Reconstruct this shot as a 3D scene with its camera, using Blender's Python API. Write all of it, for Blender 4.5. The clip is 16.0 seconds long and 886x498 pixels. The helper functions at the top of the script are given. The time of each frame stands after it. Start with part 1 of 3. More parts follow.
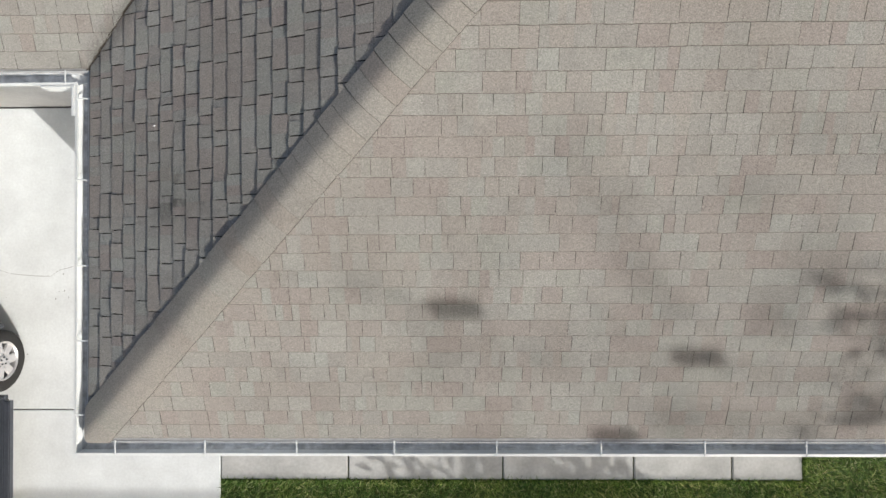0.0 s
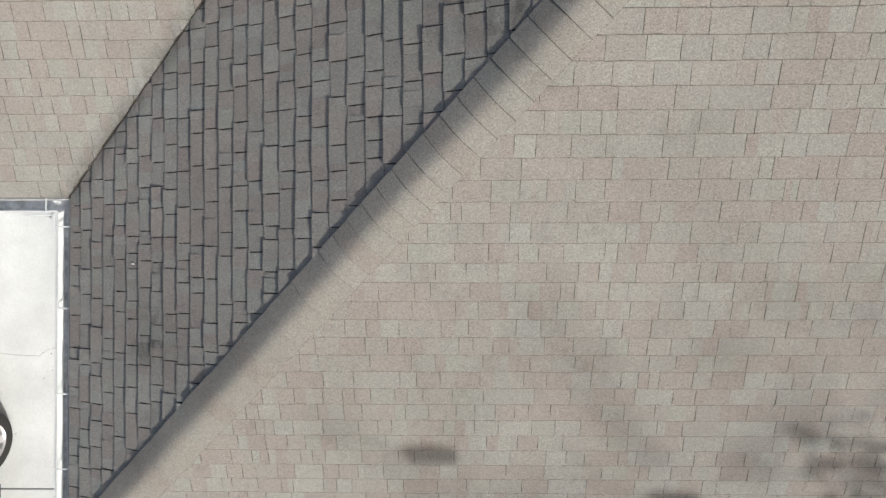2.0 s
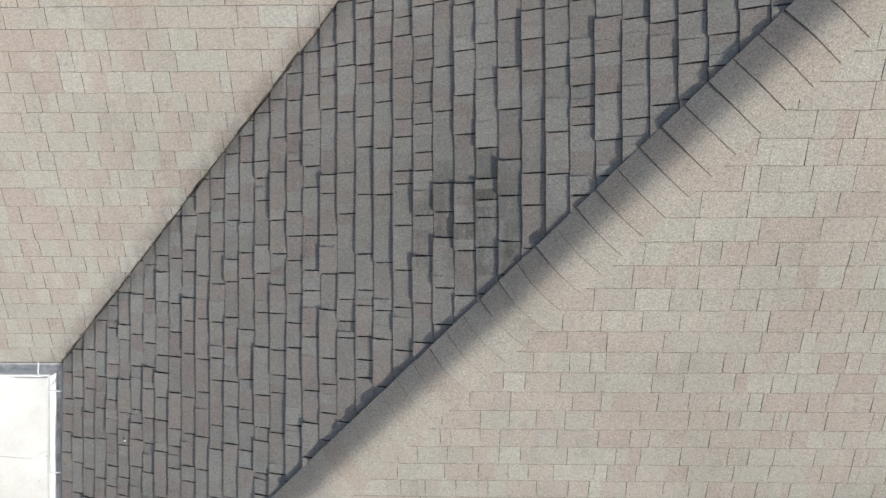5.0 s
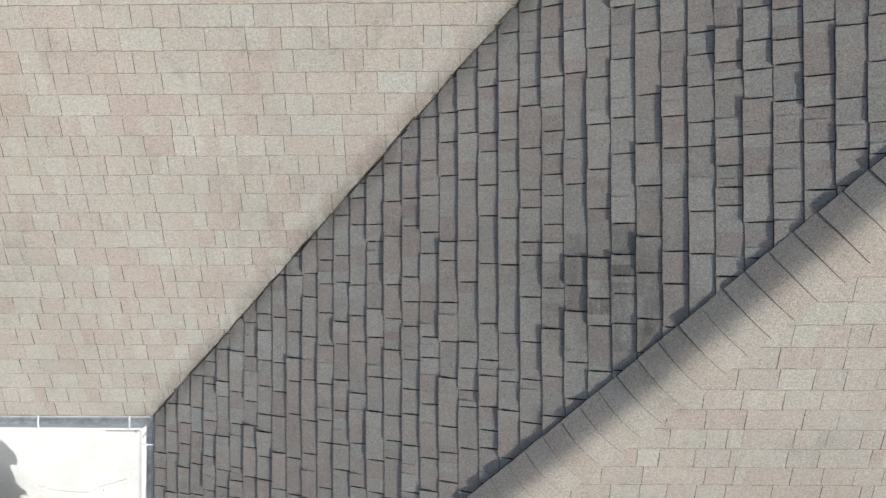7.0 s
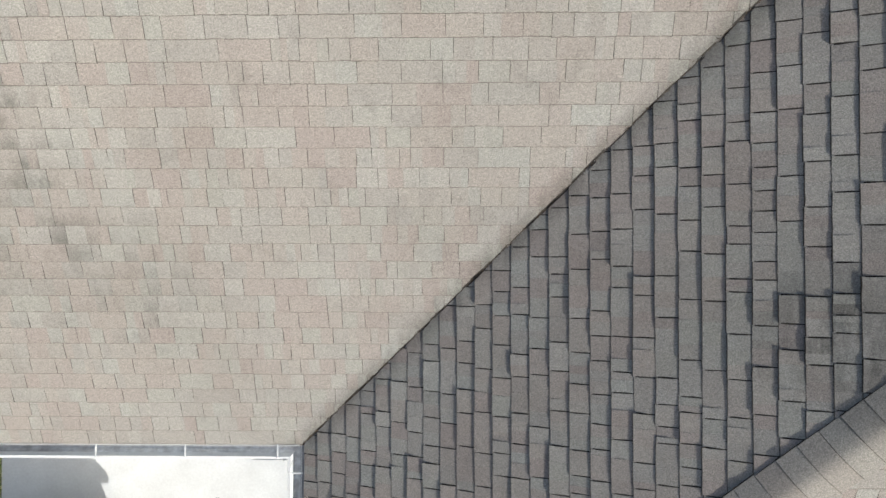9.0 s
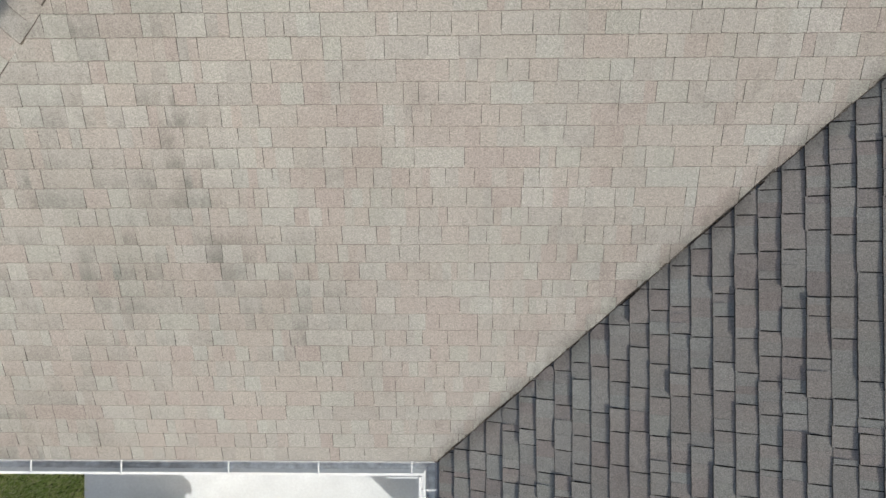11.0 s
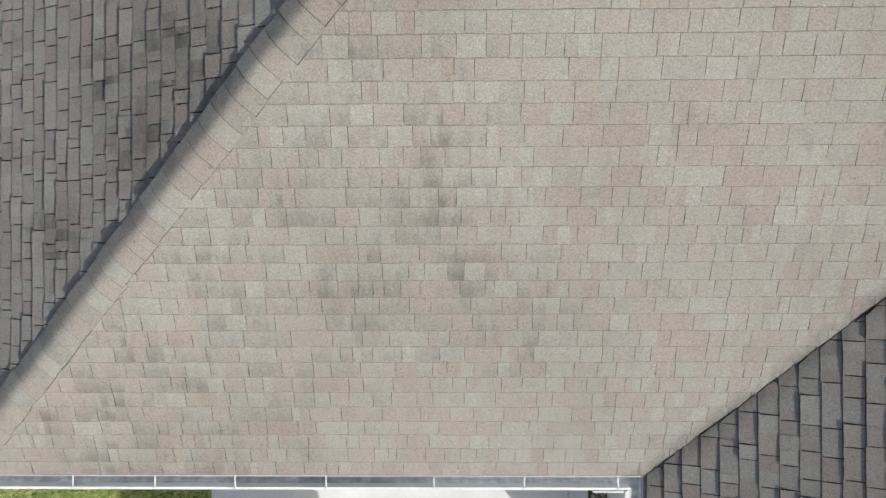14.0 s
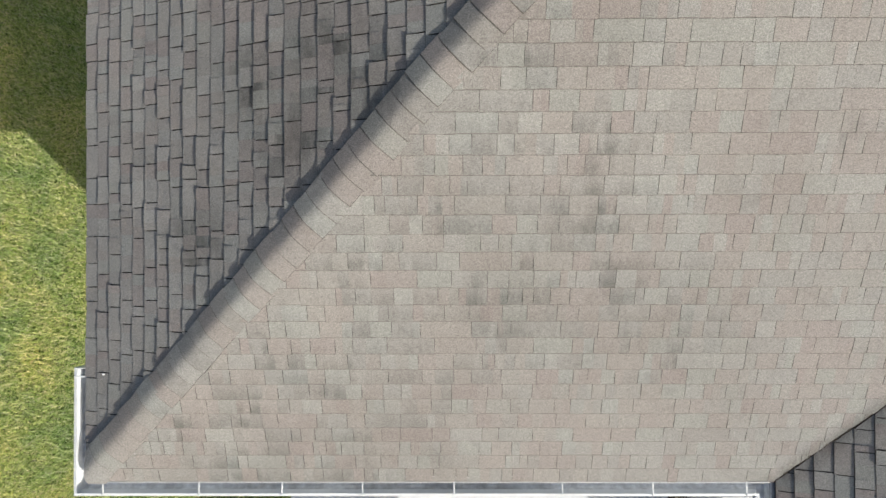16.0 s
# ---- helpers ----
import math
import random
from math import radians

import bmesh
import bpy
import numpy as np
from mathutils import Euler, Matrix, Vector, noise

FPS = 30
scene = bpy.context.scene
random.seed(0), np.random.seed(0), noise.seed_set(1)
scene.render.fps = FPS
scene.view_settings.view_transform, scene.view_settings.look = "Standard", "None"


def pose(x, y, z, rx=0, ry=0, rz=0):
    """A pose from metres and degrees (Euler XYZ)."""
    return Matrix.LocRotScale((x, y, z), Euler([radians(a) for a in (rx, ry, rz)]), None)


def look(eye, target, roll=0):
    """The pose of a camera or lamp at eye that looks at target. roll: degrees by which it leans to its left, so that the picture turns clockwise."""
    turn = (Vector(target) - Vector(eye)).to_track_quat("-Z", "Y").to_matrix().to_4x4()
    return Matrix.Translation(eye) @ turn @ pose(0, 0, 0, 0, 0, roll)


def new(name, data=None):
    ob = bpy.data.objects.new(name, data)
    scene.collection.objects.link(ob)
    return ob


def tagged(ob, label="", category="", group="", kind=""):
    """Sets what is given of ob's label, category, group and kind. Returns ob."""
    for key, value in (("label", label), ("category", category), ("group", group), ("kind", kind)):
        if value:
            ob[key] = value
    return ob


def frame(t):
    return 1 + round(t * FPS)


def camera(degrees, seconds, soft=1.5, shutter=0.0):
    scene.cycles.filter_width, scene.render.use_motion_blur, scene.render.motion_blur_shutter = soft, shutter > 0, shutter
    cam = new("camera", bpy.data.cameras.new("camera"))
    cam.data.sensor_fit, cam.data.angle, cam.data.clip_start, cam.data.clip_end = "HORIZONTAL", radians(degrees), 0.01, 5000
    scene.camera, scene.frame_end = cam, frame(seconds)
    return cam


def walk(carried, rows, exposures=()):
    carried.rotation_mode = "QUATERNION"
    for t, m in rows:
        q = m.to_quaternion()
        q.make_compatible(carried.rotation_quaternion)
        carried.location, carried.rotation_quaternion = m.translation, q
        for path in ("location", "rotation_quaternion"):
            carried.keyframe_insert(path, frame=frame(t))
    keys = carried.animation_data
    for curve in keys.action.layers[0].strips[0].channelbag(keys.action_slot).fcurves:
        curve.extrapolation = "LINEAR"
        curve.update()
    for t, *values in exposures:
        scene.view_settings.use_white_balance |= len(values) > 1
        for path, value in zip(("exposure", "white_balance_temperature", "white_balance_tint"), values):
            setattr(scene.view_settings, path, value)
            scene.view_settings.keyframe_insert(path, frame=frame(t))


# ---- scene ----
cam = camera(72.97, 16.0, soft=1.5)
PATH = [
    (0.0, -0.0, 0.0, 6.93, 0.794, 1.07, -0.25),
    (0.5, 0.0255, 0.1313, 6.9348, 0.777, 1.083, -0.213),
    (1.0, 0.067, 0.3526, 6.9375, 0.761, 1.106, -0.178),
    (1.5, 0.1165, 0.6413, 6.9417, 0.735, 1.132, -0.153),
    (2.0, 0.163, 0.9571, 6.9478, 0.699, 1.155, -0.11),
    (2.5, 0.1994, 1.2504, 6.9543, 0.669, 1.16, -0.071),
    (3.0, 0.2274, 1.5022, 6.9554, 0.64, 1.161, -0.029),
    (3.5, 0.2477, 1.7086, 6.9554, 0.622, 1.157, 0.004),
    (4.0, 0.2546, 1.887, 6.9597, 0.616, 1.145, 0.016),
    (6.5, -0.1881, 2.4912, 6.962, 0.633, 1.129, -0.012),
    (7.0, -0.4697, 2.5645, 6.9592, 0.648, 1.098, -0.026),
    (7.5, -0.7641, 2.6253, 6.9512, 0.654, 1.065, -0.017),
    (8.0, -1.0506, 2.6797, 6.9482, 0.663, 1.045, -0.038),
    (8.5, -1.3207, 2.7304, 6.9478, 0.668, 1.026, -0.042),
    (9.0, -1.5771, 2.7598, 6.9472, 0.677, 1.007, -0.044),
    (11.5, -2.7991, 2.9026, 6.9537, 0.686, 1.002, -0.074),
    (12.0, -3.0468, 2.9241, 6.9583, 0.687, 0.987, -0.105),
    (12.5, -3.3003, 2.9417, 6.9623, 0.684, 0.947, -0.112),
    (13.0, -3.5568, 2.9579, 6.9694, 0.675, 0.889, -0.127),
    (13.5, -3.8134, 2.9748, 6.9747, 0.658, 0.829, -0.138),
    (14.0, -4.0716, 2.9912, 6.9791, 0.637, 0.75, -0.169),
    (14.5, -4.3268, 3.0032, 6.9787, 0.624, 0.664, -0.177),
    (15.0, -4.5856, 3.0197, 6.9821, 0.616, 0.586, -0.154),
    (15.5, -4.8446, 3.035, 6.9802, 0.621, 0.52, -0.155),
    (16.0, -5.0307, 3.0397, 6.9839, 0.62, 0.464, -0.156),
]
walk(cam, [(t, pose(x, y, z, rx, ry, rz)) for t, x, y, z, rx, ry, rz in PATH], exposures=[(0.0, -0.17), (1.5, -0.11), (3.0, -0.03), (6.5, 0.21), (9.0, 0.17), (11.5, 0.02), (12.5, 0.01), (16.0, 0.05)])

# ---- sun, sky ----
SUN = Vector((1.28, -1.28, 1.0)).normalized()
world = bpy.data.worlds.new("sky")
scene.world = world
world.use_nodes = True
wn = world.node_tree.nodes
sky = wn.new("ShaderNodeTexSky")
sky.sky_type, sky.sun_disc = "NISHITA", False
sky.air_density, sky.dust_density, sky.ozone_density = 1.0, 4.4, 0.1
sky.sun_elevation, sky.sun_rotation = math.asin(SUN.z), radians(135)
world.node_tree.links.new(sky.outputs[0], wn["Background"].inputs[0])
wn["Background"].inputs[1].default_value = 0.11
sun = new("sun", bpy.data.lights.new("sun", "SUN"))
sun.data.energy, sun.data.angle, sun.data.color = 4.6, radians(0.55), (1.0, 0.955, 0.893)
sun.matrix_world = look((20, -20, 17), Vector((20, -20, 17)) - SUN)

# ---- plan ----
P = 0.4348                      # rise per metre of plan, about 5 in 12
EAVE = 2.6
XB, YA, YC, XD = -2.682, -1.332, 1.385, -7.68     # eaves: wing side, wing front, main front, main side
XR, YR = 9.318, 13.385          # far eaves
RUN = 6.0
E = 0.1107                      # course spacing in plan
NRM = 1 / math.sqrt(1 + P * P)

# ---- materials ----


def material(name, rough=0.8, metal=0.0):
    m = bpy.data.materials.new(name)
    m.use_nodes = True
    b = m.node_tree.nodes["Principled BSDF"]
    if rough > 0.8:
        b.inputs["Diffuse Roughness"].default_value = 0.22
    b.inputs["Roughness"].default_value, b.inputs["Metallic"].default_value = rough, metal
    return m, m.node_tree.nodes, m.node_tree.links, b


def noise_node(n, l, scale, detail=4.0, rough=0.6, stretch=None):
    geo = n.new("ShaderNodeNewGeometry")
    t = n.new("ShaderNodeTexNoise")
    t.inputs["Scale"].default_value, t.inputs["Detail"].default_value, t.inputs["Roughness"].default_value = scale, detail, rough
    if stretch:
        mp = n.new("ShaderNodeMapping")
        mp.inputs["Scale"].default_value = stretch
        l.new(geo.outputs["Position"], mp.inputs["Vector"])
        l.new(mp.outputs[0], t.inputs["Vector"])
    else:
        l.new(geo.outputs["Position"], t.inputs["Vector"])
    return t.outputs["Fac"]


def ramp(n, l, fac, stops, mode="LINEAR"):
    r = n.new("ShaderNodeValToRGB")
    r.color_ramp.interpolation = mode
    el = r.color_ramp.elements
    while len(el) < len(stops):
        el.new(0.5)
    for e, (p, c) in zip(el, stops):
        e.position, e.color = p, (*c, 1) if len(c) == 3 else c
    l.new(fac, r.inputs[0])
    return r.outputs[0]


def mixed(n, l, a, b, fac=None, mode="MIX", amount=0.5):
    m = n.new("ShaderNodeMix")
    m.data_type, m.blend_type = "RGBA", mode
    m.inputs["Factor"].default_value = amount
    if fac is not None:
        l.new(fac, m.inputs["Factor"])
    for sock, v in (("A", a), ("B", b)):
        s = [i for i in m.inputs if i.name == sock and i.type == "RGBA"][0]
        if isinstance(v, tuple):
            s.default_value = (*v, 1)
        else:
            l.new(v, s)
    return [o for o in m.outputs if o.type == "RGBA"][0]


def bumped(n, l, b, height, strength=0.4, dist=0.01):
    k = n.new("ShaderNodeBump")
    k.inputs["Strength"].default_value, k.inputs["Distance"].default_value = strength, dist
    l.new(height, k.inputs["Height"])
    l.new(k.outputs[0], b.inputs["Normal"])


def grey(v):
    return (v, v, v)


SHINGLE_TONES = [(0.0, (0.307, 0.294, 0.272)), (0.16, (0.293, 0.268, 0.252)), (0.3, (0.316, 0.307, 0.285)), (0.46, (0.291, 0.289, 0.273)),
                 (0.58, (0.328, 0.327, 0.309)), (0.7, (0.299, 0.307, 0.284)), (0.8, (0.306, 0.285, 0.266)), (0.9, (0.318, 0.329, 0.311)), (1.0, (0.282, 0.273, 0.256))]
# old grime and some painted shadows: x, y, z, radius; on the main front slope grime gathers at the lower ends of the
# tabs
FRONT_GRIME = [(-4.10, 3.28, 3.42, 0.34), (-4.72, 2.77, 3.20, 0.42), (-5.87, 2.25, 2.98, 0.36), (-6.44, 1.96, 2.85, 0.40), (-4.68, 4.16, 3.81, 0.30), (-4.17, 3.60, 3.56, 0.26), (-3.48, 2.36, 3.02, 0.17),
               (-6.45, 1.50, 2.65, 0.42), (-6.85, 1.80, 2.78, 0.30), (-6.16, 2.43, 3.05, 0.28), (-3.98, 2.90, 3.26, 0.26), (-5.60, 2.93, 3.27, 0.25), (-5.70, 1.55, 2.67, 0.32), (-4.25, 4.60, 4.00, 0.25), (-5.05, 3.30, 3.43, 0.25)]
# first three: leaf and blob shadows painted into the colour; the rest is grime
SIDE_SHADOW_AND_GRIME = [(0.32, 2.38, 3.9, 0.36), (0.5, 2.25, 3.98, 0.26), (-1.87, 0.43, 2.957, 0.2), (-5.74, 4.21, 3.45, 0.4), (-6.0, 3.73, 3.33, 0.3), (-6.27, 4.15, 3.21, 0.25), (-5.47, 4.05, 3.56, 0.3), (-6.7, 3.1, 3.03, 0.25)]
FAINT_GRIME = [(-5.1, 2.8, 3.21, 1.35), (-4.5, 3.9, 3.69, 0.9), (-6.4, 1.9, 2.82, 0.8), (-3.6, 2.6, 3.13, 0.5)]


def op(n, l, kind, a, b=None):
    m = n.new("ShaderNodeMath")
    m.operation = kind
    for i, v in enumerate((a, b)):
        if isinstance(v, (int, float)):
            m.inputs[i].default_value = v
        elif v is not None:
            l.new(v, m.inputs[i])
    return m.outputs[0]


def near_any(n, l, pos, spots):
    """One near the middle of any spot, falling to nothing at its rim."""
    total = None
    for x, y, z, r in spots:
        d = n.new("ShaderNodeVectorMath")
        d.operation = "DISTANCE"
        d.inputs[1].default_value = (x, y, z)
        l.new(pos, d.inputs[0])
        mr = n.new("ShaderNodeMapRange")
        mr.inputs["From Min"].default_value, mr.inputs["From Max"].default_value = r * 1.45, r * 0.25
        l.new(d.outputs["Value"], mr.inputs["Value"])
        total = mr.outputs[0] if total is None else op(n, l, "MAXIMUM", total, mr.outputs[0])
    return total


def shingle_material(name, per_object, even=0.0):
    m, n, l, b = material(name, 0.93)
    if per_object:
        src = n.new("ShaderNodeObjectInfo").outputs["Random"]
    else:
        src = n.new("ShaderNodeNewGeometry").outputs["Random Per Island"]
    tone = ramp(n, l, src, SHINGLE_TONES)
    if even:
        tone = mixed(n, l, tone, (0.312, 0.292, 0.262), amount=even)
    # granules: two sizes of speckle
    fine = noise_node(n, l, 165, 2.0, 0.75)
    coarse = noise_node(n, l, 70, 3.0, 0.7)
    c = mixed(n, l, tone, ramp(n, l, fine, [(0.34, grey(0.6)), (0.5, grey(1.0)), (0.66, grey(1.42))]), mode="MULTIPLY", amount=0.8)
    c = mixed(n, l, c, ramp(n, l, coarse, [(0.3, (0.72, 0.73, 0.74)), (0.5, grey(1.0)), (0.7, (1.26, 1.23, 1.2))]), mode="MULTIPLY", amount=0.45)
    # weather streaks and grime patches
    wide = noise_node(n, l, 0.9, 4.0, 0.6)
    c = mixed(n, l, c, ramp(n, l, wide, [(0.3, (0.88, 0.87, 0.86)), (0.55, grey(1.0)), (0.75, (1.06, 1.05, 1.04))]), mode="MULTIPLY", amount=1.0)
    grime = noise_node(n, l, 2.6, 5.0, 0.72)
    c = mixed(n, l, c, ramp(n, l, grime, [(0.58, grey(1.0)), (0.74, (0.7, 0.71, 0.72))]), mode="MULTIPLY", amount=0.6)
    # tab-wise grime inside the stained places, and the shadows painted on the wing side
    pos = n.new("ShaderNodeNewGeometry").outputs["Position"]
    xyz = n.new("ShaderNodeSeparateXYZ")
    l.new(pos, xyz.inputs[0])
    up = op(n, l, "FRACT", op(n, l, "DIVIDE", op(n, l, "SUBTRACT", xyz.outputs["Y"], YC + 0.01), E))
    low = ramp(n, l, up, [(0.0, grey(1.0)), (0.4, grey(0.85)), (0.9, grey(0.4)), (1.0, grey(0.4))])
    patch = ramp(n, l, noise_node(n, l, 6, 4, 0.7, (1.5, 0.5, 0.5)), [(0.33, grey(0.15)), (0.54, grey(1.0))])
    chance = ramp(n, l, src, [(0.0, grey(0.3)), (0.25, grey(0.35)), (0.38, grey(1.0)), (0.52, grey(0.9)), (0.6, grey(0.25)), (0.75, grey(0.4)), (0.84, grey(1.0)), (1.0, grey(0.7))])
    front = op(n, l, "MULTIPLY", op(n, l, "MULTIPLY", op(n, l, "MAXIMUM", op(n, l, "MULTIPLY", near_any(n, l, pos, FRONT_GRIME), 0.85), op(n, l, "MULTIPLY", near_any(n, l, pos, FAINT_GRIME), 0.5)), low), chance)
    side = op(n, l, "MULTIPLY", near_any(n, l, pos, SIDE_SHADOW_AND_GRIME), chance)
    total = op(n, l, "MULTIPLY", op(n, l, "MAXIMUM", front, side), patch)
    # dirt washed along the valley
    off = op(n, l, "ABSOLUTE", op(n, l, "SUBTRACT", op(n, l, "SUBTRACT", xyz.outputs["X"], xyz.outputs["Y"]), XB - YC))
    band = n.new("ShaderNodeMapRange")
    band.inputs["From Min"].default_value, band.inputs["From Max"].default_value, band.inputs["To Max"].default_value = 0.17, 0.0, 0.75
    l.new(off, band.inputs["Value"])
    total = op(n, l, "MAXIMUM", total, op(n, l, "MULTIPLY", band.outputs[0], patch))
    c = mixed(n, l, c, mixed(n, l, c, (0.43, 0.435, 0.43), mode="MULTIPLY", amount=1.0), fac=total)
    l.new(c, b.inputs["Base Color"])
    b.inputs["Specular IOR Level"].default_value = 0.25
    bumped(n, l, b, fine, 0.65, 0.004)
    return m


SHINGLE_ONE = shingle_material("shingle_granules", True)
CAP_GRANULES = shingle_material("cap_granules", True, 0.4)
MIXED_CAP_GRANULES = shingle_material("mixed_cap_granules", True, 0.0)
SHINGLE_REST = shingle_material("shingle_granules_joined", False)


def plain(name, col, rough, metal=0.0, spots=0.12, scale=30, bump=0.15, big=0.1):
    m, n, l, b = material(name, rough, metal)
    f = noise_node(n, l, scale, 5)
    w = noise_node(n, l, scale / 14, 4)
    c = mixed(n, l, col, ramp(n, l, f, [(0.3, grey(1 - spots * 2)), (0.7, grey(1 + spots))]), mode="MULTIPLY", amount=1.0)
    c = mixed(n, l, c, ramp(n, l, w, [(0.3, grey(1 - big * 2)), (0.7, grey(1 + big))]), mode="MULTIPLY", amount=1.0)
    l.new(c, b.inputs["Base Color"])
    if bump:
        bumped(n, l, b, f, bump, 0.004)
    return m


CUT_EDGE = plain("black_asphalt_cut_edge", (0.06, 0.053, 0.046), 1.0, spots=0.25, scale=60)
WORN_EDGE = plain("worn_shingle_edge", (0.185, 0.172, 0.156), 0.95, spots=0.3, scale=60, bump=0.4)
UNDERLAY = plain("roof_deck", (0.05, 0.045, 0.04), 0.95)
FLASHING = plain("dark_valley_flashing", (0.07, 0.064, 0.058), 0.9, spots=0.3, scale=40)
ALUMINIUM = plain("white_painted_aluminium", (0.75, 0.785, 0.79), 0.38, 0.0, 0.04, 18, 0.03, 0.06)
TROUGH = plain("weathered_grey_trough", (0.74, 0.77, 0.79), 0.5, 0.0, 0.2, 14, 0.1, 0.2)
DRIP = plain("dull_grey_drip_edge", (0.42, 0.43, 0.44), 0.55, 0, 0.12, 20, 0.05, 0.1)
PAINT = plain("off_white_wall_paint", (0.78, 0.785, 0.78), 0.75, 0, 0.05, 60, 0.3, 0.04)
TRIM = plain("white_trim_paint", (0.78, 0.79, 0.8), 0.5, 0, 0.03, 25, 0.05, 0.03)
CONCRETE = plain("pale_concrete", (0.745, 0.785, 0.8), 0.85, 0, 0.035, 35, 0.12, 0.05)
WALKWAY = plain("pale_walkway_concrete", (0.5, 0.51, 0.505), 0.88, 0, 0.06, 30, 0.15, 0.12)
JOINT = plain("dark_joint_filler", (0.09, 0.085, 0.08), 0.95)
CAR_PAINT = plain("black_car_paint", (0.012, 0.013, 0.016), 0.18, 0.3, 0.05, 8, 0.0)
RUBBER = plain("tyre_rubber", (0.022, 0.022, 0.023), 0.8, 0, 0.2, 60, 0.3)
PLASTIC = plain("dark_grey_plastic", (0.06, 0.068, 0.085), 0.35, 0, 0.1, 30, 0.1)
CHROME = plain("bright_alloy", (0.62, 0.62, 0.64), 0.35, 0.5, 0.03, 20, 0.0)
GLASS = plain("dark_car_glass", (0.01, 0.012, 0.014), 0.05, 0.0, 0.0, 10, 0.0)
LAMP_LENS = plain("lamp_lens", (0.7, 0.7, 0.7), 0.1)
RED_LENS = plain("red_lamp_lens", (0.4, 0.02, 0.02), 0.1)
BARK = plain("tree_bark", (0.16, 0.12, 0.09), 0.95, 0, 0.3, 20, 0.8)
POLE_WOOD = plain("weathered_pole_wood", (0.2, 0.16, 0.12), 0.95, 0, 0.25, 20, 0.6)
CABLE = plain("black_cable", (0.02, 0.02, 0.02), 0.6)
DEBRIS = plain("leaf_litter", (0.09, 0.07, 0.052), 0.95, 0, 0.4, 50, 0.5)


def leafy(name, stops, rough=0.6, glow=0.35):
    m, n, l, b = material(name, rough)
    src = n.new("ShaderNodeNewGeometry").outputs["Random Per Island"]
    c = ramp(n, l, src, stops)
    w = noise_node(n, l, 1.4, 4)
    c = mixed(n, l, c, ramp(n, l, w, [(0.35, (0.75, 0.85, 0.8)), (0.65, (1.25, 1.12, 1.05))]), mode="MULTIPLY", amount=1.0)
    l.new(c, b.inputs["Base Color"])
    tl = n.new("ShaderNodeBsdfTranslucent")
    l.new(c, tl.inputs["Color"])
    mx = n.new("ShaderNodeMixShader")
    mx.inputs[0].default_value = glow
    l.new(b.outputs[0], mx.inputs[1])
    l.new(tl.outputs[0], mx.inputs[2])
    l.new(mx.outputs[0], n["Material Output"].inputs["Surface"])
    return m


GRASS_PALE = leafy("sun_bleached_grass", [(0.0, (0.12, 0.2, 0.04)), (0.25, (0.36, 0.5, 0.13)), (0.55, (0.68, 0.78, 0.3)), (0.82, (0.86, 0.86, 0.48)), (1.0, (0.93, 0.88, 0.62))], 0.6, 0.42)
GRASS_GREEN = leafy("lush_grass", [(0.0, (0.025, 0.06, 0.01)), (0.35, (0.08, 0.17, 0.03)), (0.65, (0.17, 0.29, 0.06)), (0.88, (0.34, 0.45, 0.13)), (1.0, (0.62, 0.62, 0.34))])
LEAF = leafy("tree_leaves", [(0.0, (0.04, 0.08, 0.02)), (1.0, (0.09, 0.13, 0.04))])
PEBBLE = leafy("river_pebbles", [(0.0, (0.14, 0.1, 0.075)), (0.5, (0.34, 0.29, 0.24)), (1.0, (0.68, 0.65, 0.6))], 0.8, 0.0)


def turf_material():
    m, n, l, b = material("lawn_turf", 0.95)
    f = noise_node(n, l, 45, 6, 0.75)
    w = noise_node(n, l, 1.2, 5, 0.6)
    c = ramp(n, l, f, [(0.3, (0.03, 0.045, 0.012)), (0.5, (0.09, 0.125, 0.035)), (0.7, (0.2, 0.23, 0.08))])
    c = mixed(n, l, c, ramp(n, l, w, [(0.35, (0.8, 0.9, 0.8)), (0.65, (1.3, 1.15, 1.1))]), mode="MULTIPLY", amount=1.0)
    l.new(c, b.inputs["Base Color"])
    bumped(n, l, b, f, 0.7, 0.012)
    return m


TURF = turf_material()

# ---- mesh helpers ----


def mesh_of(name, verts, faces, mat):
    me = bpy.data.meshes.new(name)
    me.from_pydata(verts, [], faces)
    me.materials.append(mat)
    me.update()
    return me


def from_bm(name, bm, mat):
    me = bpy.data.meshes.new(name)
    bmesh.ops.recalc_face_normals(bm, faces=bm.faces)
    bm.to_mesh(me)
    bm.free()
    me.materials.append(mat)
    return me


def part(name, bm, mat, parent=None, label="", smooth=False):
    me = from_bm(name, bm, mat)
    if smooth:
        for p in me.polygons:
            p.use_smooth = True
    ob = new(name, me)
    if parent:
        ob.parent = parent
    if label:
        ob["label"] = label
    return ob


def box(x0, y0, z0, x1, y1, z1, bevel=0.0, bm=None):
    bm = bm or bmesh.new()
    r = bmesh.ops.create_cube(bm, size=1, matrix=Matrix.LocRotScale(((x0 + x1) / 2, (y0 + y1) / 2, (z0 + z1) / 2), None, (x1 - x0, y1 - y0, z1 - z0)))
    if bevel:
        es = {e for v in r["verts"] for e in v.link_edges}
        bmesh.ops.bevel(bm, geom=list(es), offset=bevel, segments=2, affect="EDGES")
    return bm


